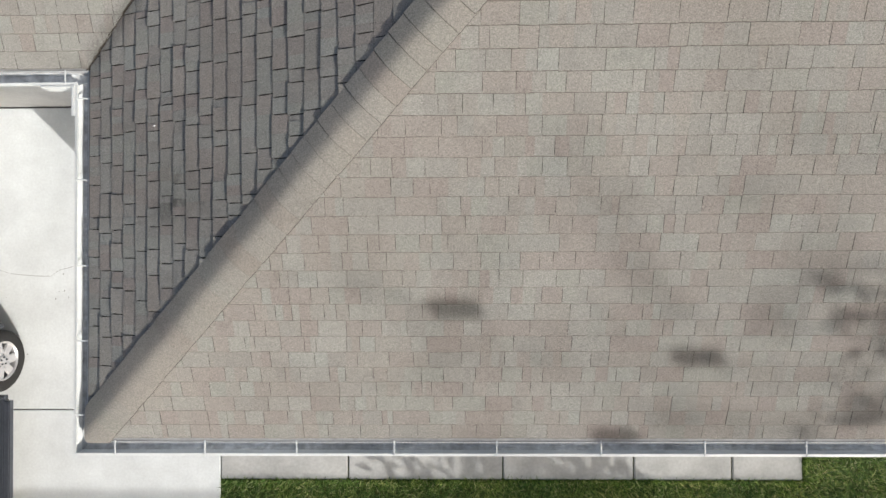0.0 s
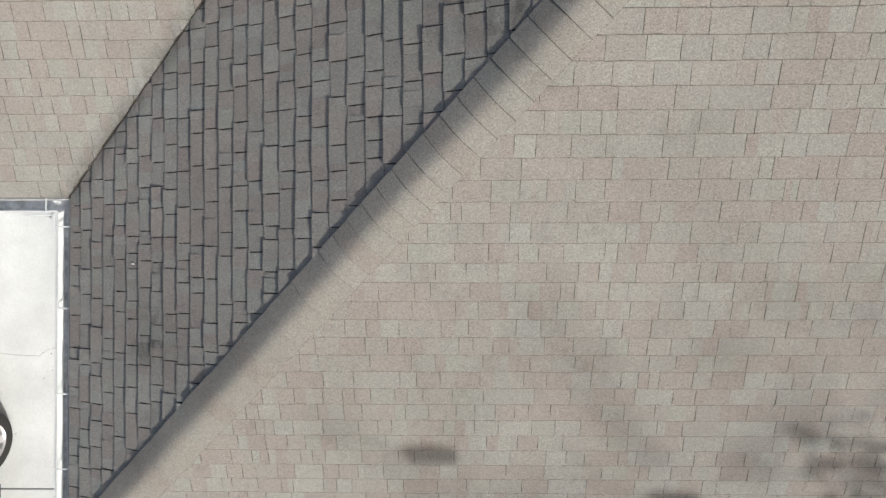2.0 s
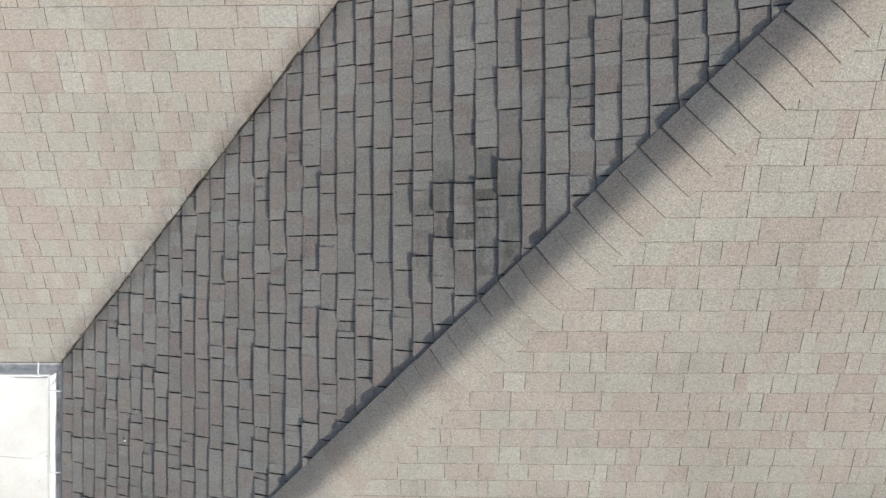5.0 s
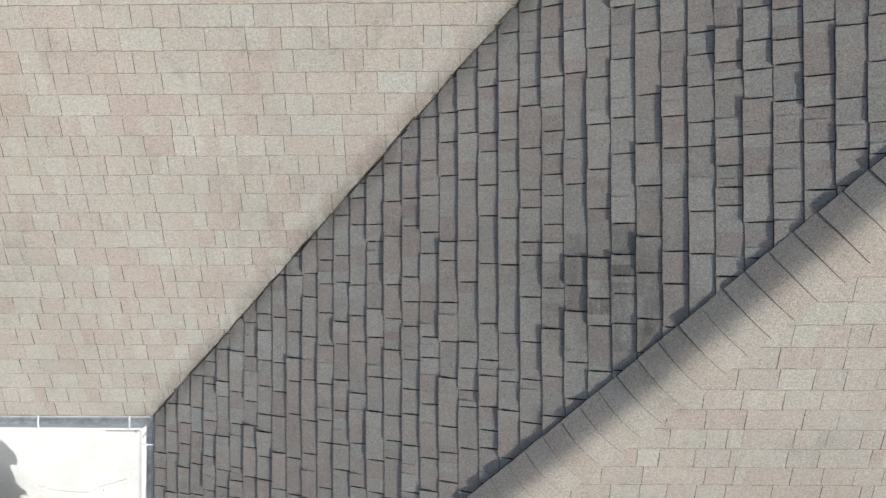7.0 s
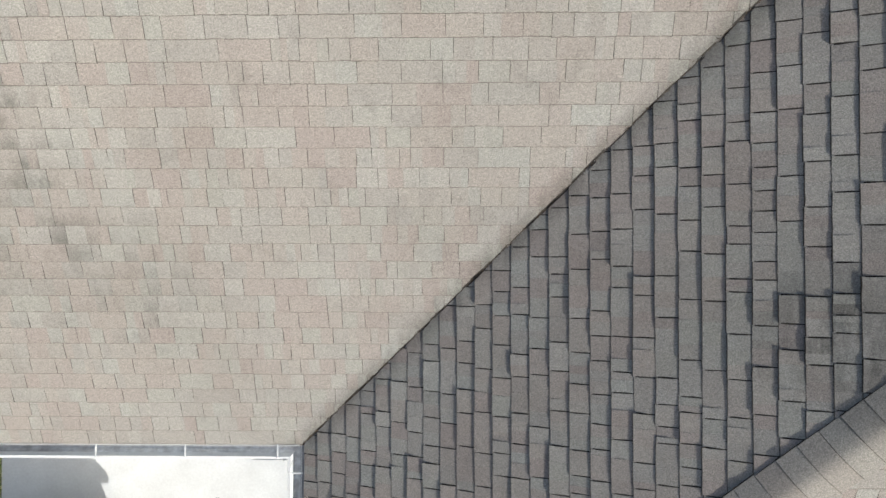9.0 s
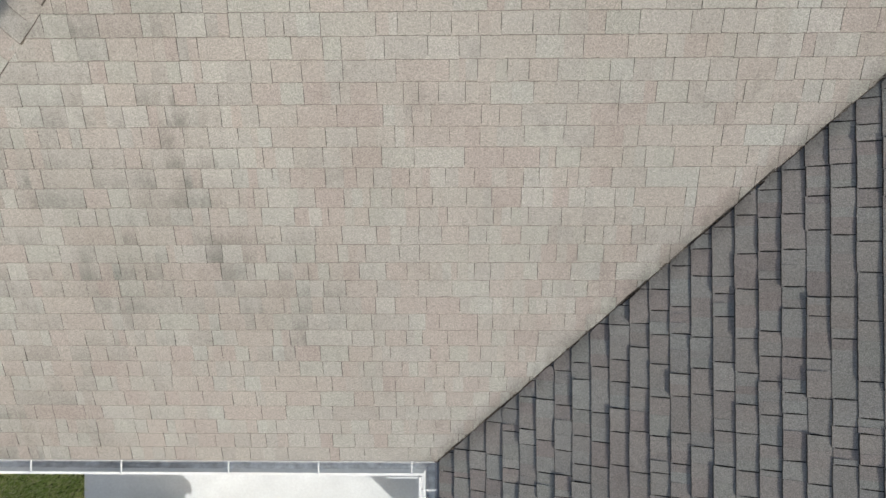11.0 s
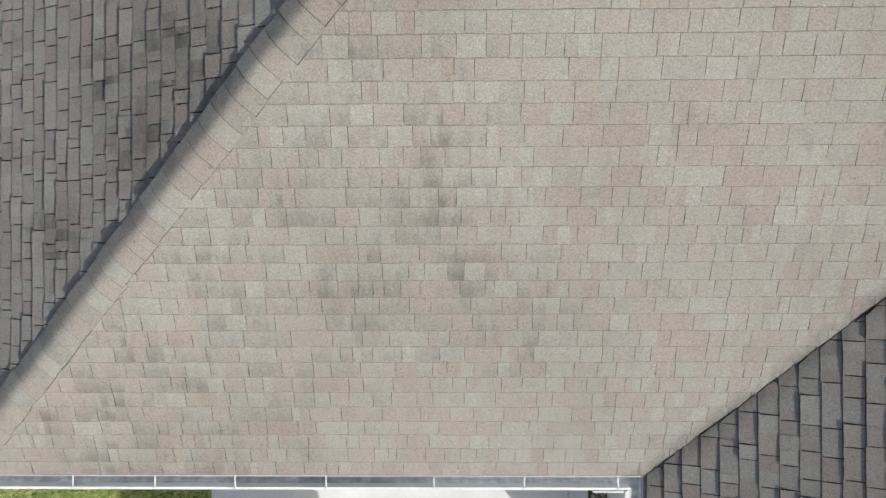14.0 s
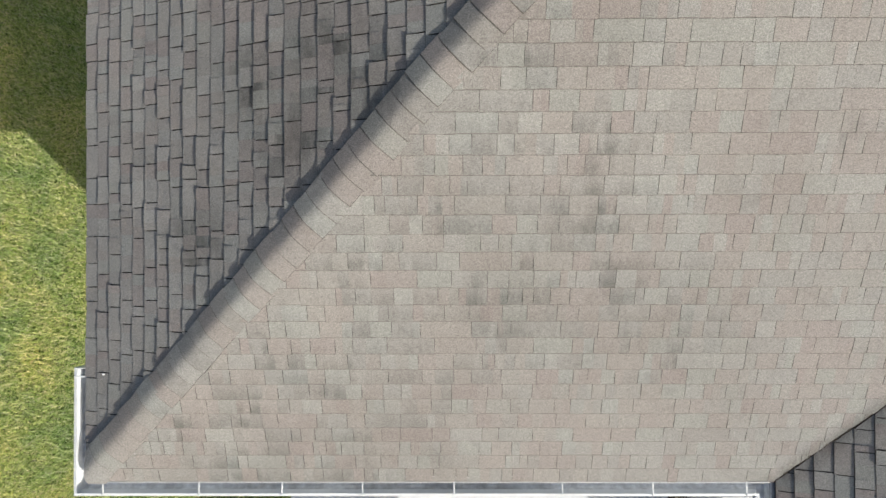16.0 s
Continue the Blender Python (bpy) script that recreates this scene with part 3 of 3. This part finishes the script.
# valley metal, seen as a dark line, and the litter caught in it
bm = bmesh.new()
w = 0.02
vv = [bm.verts.new(c) for c in ((XB - w, YC, EAVE), (XB + w, YC, EAVE + P * 0.0), (MX + w, MY, EAVE + P * RUN), (MX - w, MY, EAVE + P * RUN))]
bm.faces.new(vv)
tagged(part("valley_flashing", bm, FLASHING), "dark metal valley between the two roof slopes", "flashing", kind="structure").location.z = -0.0035
rng = random.Random(77)
lv, lf = [], []
for i in range(2300):
    s = rng.random() ** 1.1 * 5.2
    off = rng.gauss(0.001, 0.004) + (abs(rng.gauss(0.0, 0.03)) if rng.random() < 0.25 else 0)
    c = Vector((XB + s - off, YC + s + off * 0.6, EAVE + P * s + 0.004))
    r = rng.uniform(0.0015, 0.005)
    q = Euler((rng.uniform(-.6, .6), rng.uniform(-.6, .6), rng.uniform(0, 6.3)))
    o = len(lv)
    for dx, dy, dz in ((-1.6, 0, 0), (0, -.6, 0), (1.6, 0, 0), (0, .6, 0), (0, 0, .5)):
        v = Vector((dx * r, dy * r, dz * r))
        v.rotate(q)
        lv.append(tuple(c + v))
    lf += [(o, o + 1, o + 4), (o + 1, o + 2, o + 4), (o + 2, o + 3, o + 4), (o + 3, o, o + 4)]
tagged(new("leaf_litter", mesh_of("leaf_litter", lv, lf, DEBRIS)), "dark leaf litter and twigs lying in the roof valley", "debris", kind="stuff")

# ---- parked car ----


def loft(sections, bm=None):
    bm = bm or bmesh.new()
    rings = [[bm.verts.new(p) for p in s] for s in sections]
    k = len(rings[0])
    for a, b in zip(rings, rings[1:]):
        for i in range(k):
            bm.faces.new((a[i], a[(i + 1) % k], b[(i + 1) % k], b[i]))
    bm.faces.new(rings[0])
    bm.faces.new(rings[-1][::-1])
    return bm


def rounded(y, hw, z0, z1, r, taper=0.0):
    pts = []
    for cx, cz, a0 in ((hw - r, z1 - r, 0), (-hw + r, z1 - r, 90), (-hw + r, z0 + r, 180), (hw - r, z0 + r, 270)):
        for k in range(4):
            a = radians(a0 + 30 * k)
            x = cx + r * math.cos(a)
            z = cz + r * math.sin(a)
            pts.append((x * (1 - taper * max(0, (z - z0) / (z1 - z0))), y, z))
    return pts


def parked_car(loc):
    car = empty("parked_car", loc)
    body = loft([rounded(y, hw, z0, z1, r) for y, hw, z0, z1, r in ((-4.62, .78, .42, .9, .1), (-4.5, .86, .34, 1.05, .14), (-4.0, .9, .3, 1.08, .14), (-2.4, .91, .3, 1.06, .14), (-0.9, .91, .3, 0.99, .14),
                (-0.45, .87, .32, .92, .14), (-0.14, .76, .36, .83, .12), (0.0, .56, .42, .74, .1))])
    part("body", body, CAR_PAINT, car, "glossy black car body", True)
    part("cabin", loft([rounded(y, hw, 1.0, z1, .07, tp) for y, hw, z1, tp in ((-4.4, .82, 1.12, .05), (-4.0, .82, 1.66, .16), (-3.2, .84, 1.74, .17), (-2.3, .84, 1.72, .17), (-1.35, .82, 1.08, .05))]), GLASS, car, "dark car windows", True)
    part("roof_panel", loft([rounded(y, hw, 1.66, z1, .03, .1) for y, hw, z1 in ((-4.05, .66, 1.72), (-3.2, .7, 1.79), (-2.25, .68, 1.76))]), CAR_PAINT, car, "", True)
    for sx in (-1, 1):
        bb = box(sx * .9 - .12 * (sx < 0) - .02, -3.35, .36, sx * .9 + .12 * (sx > 0) + .02, -1.29, .42)
        outer = [e for e in bb.edges if abs(e.verts[0].co.z - e.verts[1].co.z) > .03 and abs(e.verts[0].co.x) > .95]
        bmesh.ops.bevel(bb, geom=outer, offset=.06, segments=5, affect="EDGES")
        bmesh.ops.bevel(bb, geom=[e for e in bb.edges if min(v.co.z for v in e.verts) > .41], offset=.012, segments=2, affect="EDGES")
        bd = part("running_board", bb, PLASTIC, car, "dark ribbed side step")
        for k in range(5):
            x = sx * (.885 + .026 * k)
            part("tread_rib", box(x - .005, -3.28, .416, x + .005, -1.38, .425, .002), PLASTIC, bd)
        for yw in (-0.92, -3.72):
            wm = empty("wheel", (sx * .82, yw, .345))
            wm.parent = car
            out = sx
            prof = [(-.1, .2), (-.11, .3), (-.085, .338), (.0, .345), (.085, .338), (.115, .3), (.1, .215)]
            bt = bmesh.new()
            rings = [[bt.verts.new((x * out, math.cos(a) * r, math.sin(a) * r)) for x, r in prof] for a in [2 * math.pi * k / 40 for k in range(40)]]
            for i in range(40):
                for j in range(len(prof) - 1):
                    bt.faces.new((rings[i][j], rings[(i + 1) % 40][j], rings[(i + 1) % 40][j + 1], rings[i][j + 1]))
            part("tyre", bt, RUBBER, wm, "black rubber tyre", True)
            br = bmesh.new()
            for k in range(7):
                a = 2 * math.pi * k / 7 + .3
                m = Matrix.Rotation(a, 4, "X")
                s = bmesh.ops.create_cube(br, size=1, matrix=m @ Matrix.LocRotScale((.075 * out, .12, 0), None, (.025, .17, .1)))
                bmesh.ops.bevel(br, geom=list({e for v in s["verts"] for e in v.link_edges}), offset=.01, segments=2, affect="EDGES")
            bmesh.ops.create_cone(br, cap_ends=True, segments=24, radius1=.07, radius2=.06, depth=.03, matrix=Matrix.LocRotScale((.082 * out, 0, 0), Euler((0, math.pi / 2 * out, 0)), None))
            pr = [(.1, .218), (.104, .21), (.09, .196), (.02, .188), (-.06, .18)]
            rings = [[br.verts.new((x * out, math.cos(a) * r, math.sin(a) * r)) for x, r in pr] for a in [2 * math.pi * k / 40 for k in range(40)]]
            for i in range(40):
                for j in range(len(pr) - 1):
                    br.faces.new((rings[i][j], rings[(i + 1) % 40][j], rings[(i + 1) % 40][j + 1], rings[i][j + 1]))
            part("rim", br, CHROME, wm, "bright alloy rim with short spokes")
            bh = bmesh.new()
            bmesh.ops.create_cone(bh, cap_ends=True, segments=24, radius1=.185, radius2=.185, depth=.02, matrix=Matrix.LocRotScale((-.02 * out, 0, 0), Euler((0, math.pi / 2, 0)), None))
            part("brake_disc", bh, PLASTIC, wm)
            for k in range(5):
                a = 2 * math.pi * k / 5
                bn = bmesh.new()
                bmesh.ops.create_cone(bn, cap_ends=True, segments=6, radius1=.011, radius2=.009, depth=.02, matrix=Matrix.LocRotScale((.1 * out, math.cos(a) * .04, math.sin(a) * .04), Euler((0, math.pi / 2 * out, 0)), None))
                part("wheel_nut", bn, PLASTIC, wm)
            # flare over the wheel
            fl = bmesh.new()
            arc = [radians(8 + 164 * k / 14) for k in range(15)]
            rr = [[fl.verts.new((sx * x, yw + math.cos(a) * r, .345 + math.sin(a) * r)) for x, r in ((.84, .385), (.955, .385), (.965, .41), (.84, .47))] for a in arc]
            for a, b in zip(rr, rr[1:]):
                for i in range(4):
                    fl.faces.new((a[i], a[(i + 1) % 4], b[(i + 1) % 4], b[i]))
            fl.faces.new(rr[0])
            fl.faces.new(rr[-1][::-1])
            part("wheel_arch", fl, PLASTIC, car, "dark plastic wheel arch flare", True)
        part("headlight", box(sx * .62 - .14, -.14, .66, sx * .62 + .14, -.0, .78, .03), LAMP_LENS, car, "clear headlight")
        part("tail_light", box(sx * .72 - .1, -4.63, .7, sx * .72 + .1, -4.5, .95, .02), RED_LENS, car, "red tail light")
        part("mirror", box(sx * .98 - .09, -2.0, 1.02, sx * .98 + .09, -1.87, 1.16, .03), CAR_PAINT, car, "black door mirror")
    part("bumper", box(-.75, -.1, .3, .75, .05, .48, .04), PLASTIC, car, "dark front bumper")
    return tagged(car, "black car with alloy wheels parked on the driveway", "car")


parked_car((-5.93, -0.21, 0))

# ---- lawn blades, pebbles ----


def blades(name, rects, per_m2, seed, label, mat, long=1.0, low=0.6, high=1.75):
    r = np.random.default_rng(seed)
    vs, fs = [], []
    for x0, y0, x1, y1 in rects:
        n = int((x1 - x0) * (y1 - y0) * per_m2)
        bx, by = r.uniform(x0, x1, n), r.uniform(y0, y1, n)
        an, ln, wd, lean = r.uniform(0, 6.283, n), r.uniform(0.045, 0.095, n) * long, r.uniform(0.0026, 0.0054, n), r.uniform(low, high, n)
        for i in range(n):
            dx, dy = math.cos(an[i]), math.sin(an[i])
            px, py = -dy * wd[i], dx * wd[i]
            l1, h1 = ln[i] * 0.5 * math.sin(lean[i] * 0.6), ln[i] * 0.5 * math.cos(lean[i] * 0.6)
            l2, h2 = l1 + ln[i] * 0.55 * math.sin(lean[i]), h1 + ln[i] * 0.55 * math.cos(lean[i])
            o = len(vs)
            x, y, z = bx[i], by[i], -0.032
            vs += [(x - px, y - py, z), (x + px, y + py, z), (x + dx * l1 + px * .8, y + dy * l1 + py * .8, z + h1), (x + dx * l1 - px * .8, y + dy * l1 - py * .8, z + h1), (x + dx * l2, y + dy * l2, z + h2)]
            fs += [(o, o + 1, o + 2, o + 3), (o + 3, o + 2, o + 4)]
    return tagged(new(name, mesh_of(name, vs, fs, mat)), label, "grass", kind="stuff")


blades("grass", [(-10.8, 0.0, -8.2, 7.0), (-8.9, -0.3, -6.885, 1.2)], 8600, 3, "sunlit and shaded green lawn grass beside the house", GRASS_PALE)
blades("grass", [(-2.715, -3.4, 3.98, -2.565), (3.975, -3.4, 5.6, -1.0)], 5200, 4, "thick green lawn grass along the walkway edge", GRASS_GREEN)
blades("grass", [(-2.70, -2.605, 3.99, -2.566), (3.97, -2.6, 4.01, -1.3)], 6000, 8, "taller untrimmed grass fringe at the walkway edge", GRASS_GREEN, 1.3, 0.1, 0.7)
tagged(part("planting_bed", box(-2.484, WY + 0.01, -0.06, WX - 0.004, WC - 0.01, 0.004), DEBRIS), "dark soil strip under the pebbles beside the wall", "soil", kind="structure")
rng = random.Random(9)
pv, pf = [], []
ico = bmesh.new()
bmesh.ops.create_icosphere(ico, subdivisions=1, radius=1)
iv, iff = [v.co.copy() for v in ico.verts], [[v.index for v in f.verts] for f in ico.faces]
ico.free()
for i in range(1600):
    r = rng.uniform(.008, .022)
    c = Vector((rng.uniform(-2.46, WX - .02), rng.uniform(WY, WC), rng.uniform(0.0, 0.02)))
    q = Euler((rng.uniform(0, 6), rng.uniform(0, 6), rng.uniform(0, 6)))
    o = len(pv)
    sc = Vector((rng.uniform(.8, 1.3), rng.uniform(.7, 1.1), rng.uniform(.5, .9)))
    for v in iv:
        p = Vector((v.x * sc.x, v.y * sc.y, v.z * sc.z)) * r
        p.rotate(q)
        pv.append(tuple(p + c))
    pf += [tuple(k + o for k in f) for f in iff]
tagged(new("pebbles", mesh_of("pebbles", pv, pf, PEBBLE)), "brown river pebbles in a strip beside the wall", "pebbles", kind="stuff")

# ---- unseen things towards the sun that only throw shade on the roof, some added just for that: trees, a cable ----


def leaves(clumps, size, seed):
    r = random.Random(seed)
    vs, fs = [], []
    for cx, cy, cz, rad, count in clumps:
        for i in range(count):
            while True:
                d = Vector((r.uniform(-1, 1), r.uniform(-1, 1), r.uniform(-1, 1)))
                if 0.2 < d.length < 1:
                    break
            c = Vector((cx, cy, cz)) + d * rad
            q = Euler((r.uniform(-1, 1), r.uniform(-1, 1), r.uniform(0, 6.3)))
            ln, wd = size * r.uniform(.7, 1.3), size * r.uniform(.2, .34)
            o = len(vs)
            for a, b, e in ((0, 0, 0), (.4, -1, .06), (1, 0, -.1), (.4, 1, .06)):
                v = Vector((a * ln, b * wd, e * ln))
                v.rotate(q)
                vs.append(tuple(c + v))
            fs += [(o, o + 1, o + 2), (o, o + 2, o + 3)]
    return vs, fs


def tree(base, limbs, clumps, size, r0, seed, label):
    t = empty("tree", base)
    bx, by, bz = base
    top = max(l[-1][2] for l in limbs)
    fork = limbs[0][0]
    part("trunk", tube([(0, 0, -.1), (.05, .03, fork[2] * .4), (fork[0] - bx, fork[1] - by, fork[2])], [r0, r0 * .8, r0 * .6], 10), BARK, t, "rough brown trunk", True)
    for l in limbs:
        pts = [(x - bx, y - by, z) for x, y, z in l]
        part("limb", tube(pts, [r0 * .55 * (1 - .8 * i / (len(pts) - 1)) for i in range(len(pts))], 7), BARK, t, "", True)
    vs, fs = leaves([(x - bx, y - by, z, r, n) for x, y, z, r, n in clumps], size, seed)
    crown = new("crown", mesh_of("crown", vs, fs, LEAF))
    crown.parent = t
    crown["label"] = "loose crown of green leaves"
    return tagged(t, label, "tree")


def towards_sun(x, y, z, k):
    return (x + 1.28 * k, y - 1.28 * k, z + k)


K = 4.5
SHADE = [(2.36, -0.17, .12, 13), (2.58, -0.08, .09, 7), (2.66, -0.36, .12, 15), (2.50, -0.46, .10, 7), (2.78, -0.44, .15, 24), (2.86, -0.60, .15, 22), (3.0, -0.35, .2, 37), (2.58, -1.14, .13, 9), (2.8, -1.02, .16, 15), (2.95, -0.88, .18, 19)]
TWIGS = [(*towards_sun(x, y, EAVE + P * (y - YA), K), r, n) for x, y, r, n in SHADE]
A1, A2 = TWIGS[6][:3], TWIGS[9][:3]
FK = (A1[0] + 2.6, A1[1] + 2.2, 5.9)
tree((FK[0] + .3, FK[1] + .3, 0), [(FK, (A1[0] + .9, A1[1] + .5, 6.9), c[:3]) for c in TWIGS[:6:2]] + [(FK, (A2[0] + .8, A2[1] + .5, 6.7), c[:3]) for c in TWIGS[7:]],
     TWIGS + [(A1[0] + 1.4, A1[1] + .6, A1[2], .5, 90), (A2[0] + 1.6, A2[1] + 1.0, A2[2] + .4, .7, 220)], .13, .16, 27, "tall slender tree with a sparse leafy crown on the lawn")
# unseen tree, added so its thin crown softly dims the lower front slope
B1, B2, B3 = towards_sun(0.6, -0.95, 2.8, 15), towards_sun(1.9, -0.75, 2.85, 15), towards_sun(3.1, -0.6, 2.9, 15)
FB = (B3[0] + 2.6, B3[1] + 2.6, 13.0)
tree((FB[0] + .2, FB[1] + .2, 0), [(FB, (B2[0] + 2, B2[1] + 1.5, 15), B1), (FB, B2), (FB, B3)], [(*B1, 1.6, 85), (*B2, 1.6, 95), (*B3, 1.5, 105)], .2, .1, 24, "tall unseen far tree with a thin airy crown, added to dim the lower roof")
crowns = []
for gx, gy, gz, r, n in ((-.75, -2.5, 2.2, .34, 45), (-.2, -2.5, 2.4, .38, 75), (.3, -2.4, 2.5, .4, 95), (.8, -2.5, 2.6, .42, 130), (1.3, -2.45, 2.4, .42, 160), (1.8, -2.65, 2.2, .36, 120), (.4, -3.9, 2.2, .5, 150), (1.4, -3.9, 2.2, .5, 150), (-.5, -3.7, 2.0, .4, 90), (2.2, -3.8, 2.0, .4, 90)):
    crowns.append((gx + 1.28 * gz, gy - 1.28 * gz, gz, r, n))
F2 = (crowns[2][0], crowns[2][1] - .6, 1.2)
tree((F2[0], F2[1], 0), [(F2, (c[0] * .5 + F2[0] * .5, c[1] * .5 + F2[1] * .5, 1.7), c[:3]) for c in crowns[:6]], crowns, .14, .09, 22, "low spreading garden tree with broad leaves")


def shadow_marker_cable(z, marks, seed, label):
    """An unseen cable over the street, between two wooden poles, with markers added on it to throw blob shadows."""
    c = empty("unseen_overhead_cable", (marks[0][0], marks[0][1], 0))
    ox, oy = marks[0]
    d = (Vector(marks[-1]) - Vector(marks[0])).normalized() if len(marks) > 1 else Vector((.95, -.31))
    ends = [(-32 * d.x, -32 * d.y), (30 * d.x, 30 * d.y)]
    part("cable", tube([(ends[0][0], ends[0][1], z), (0, 0, z), (ends[1][0], ends[1][1], z)], .0035, 6), CABLE, c, "black overhead cable")
    for ex, ey in ends:
        part("pole", tube([(ex, ey, -.3), (ex, ey, z + .5)], [.16, .11], 10), POLE_WOOD, c, "weathered wooden pole")
    for x, y in marks:
        a = Vector((x - ox, y - oy, z))
        e = Vector((.15, 0, 0))
        part("marker", tube([a - e, a - e * .8, a + e * .8, a + e], [.04, .07, .07, .04], 10), CABLE, c, "dark marker added on the cable to throw a blob shadow")
    return tagged(c, label, "cable")


def over(x, y, z, height):
    return (x + 1.28 * (height - z), y - 1.28 * (height - z))


# unseen, added so that the markers drop soft dark blobs on the front slope
shadow_marker_cable(7.5, [over(0, -0.328, 3.033, 7.5), over(1.626, -0.673, 2.884, 7.5)], 1, "unseen black cable between wooden poles, its dark markers added for blob shadows")
shadow_marker_cable(7.0, [over(1.15, -1.28, 2.62, 7)], 2, "unseen lower black cable, its one dark marker added for a blob shadow")
drop_x, drop_y = over(-3.8, -2.76, 0, 5.6)
service = empty("service_cable", (drop_x, drop_y, 0))
part("cable", tube([(-22, 0, 5.9), (-8, 0, 5.65), (0, 0, 5.6), (8, 0, 5.65), (22, 0, 5.9)], .03, 8), CABLE, service, "thick black cable")
for ex in (-22, 22):
    part("pole", tube([(ex, 0, -.3), (ex, 0, 6.3)], [.14, .1], 10), POLE_WOOD, service, "weathered wooden pole")
tagged(service, "thick black service cable between two short wooden poles", "cable")


def dropping(x, y, z, r, seed):
    q = random.Random(seed)
    bm = bmesh.new()
    bmesh.ops.create_icosphere(bm, subdivisions=2, radius=r, matrix=Matrix.Diagonal((1.2, .9, .4, 1)))
    for v in bm.verts:
        v.co *= q.uniform(.75, 1.2)
    ob = part("bird_dropping", bm, TRIM, None, "", True)
    ob.location = (x, y, z)
    tagged(ob, "small white bird dropping stuck on the shingles", "dropping", "bird droppings")


dropping(-2.05, 0.91, EAVE + P * (-2.05 - XB) + .003, .008, 1)
dropping(-7.52, 2.19, EAVE + P * (-7.52 - XD) + .003, .009, 2)
dropping(-2.36, -1.12, EAVE + P * (-1.12 - YA) + .006, .006, 3)
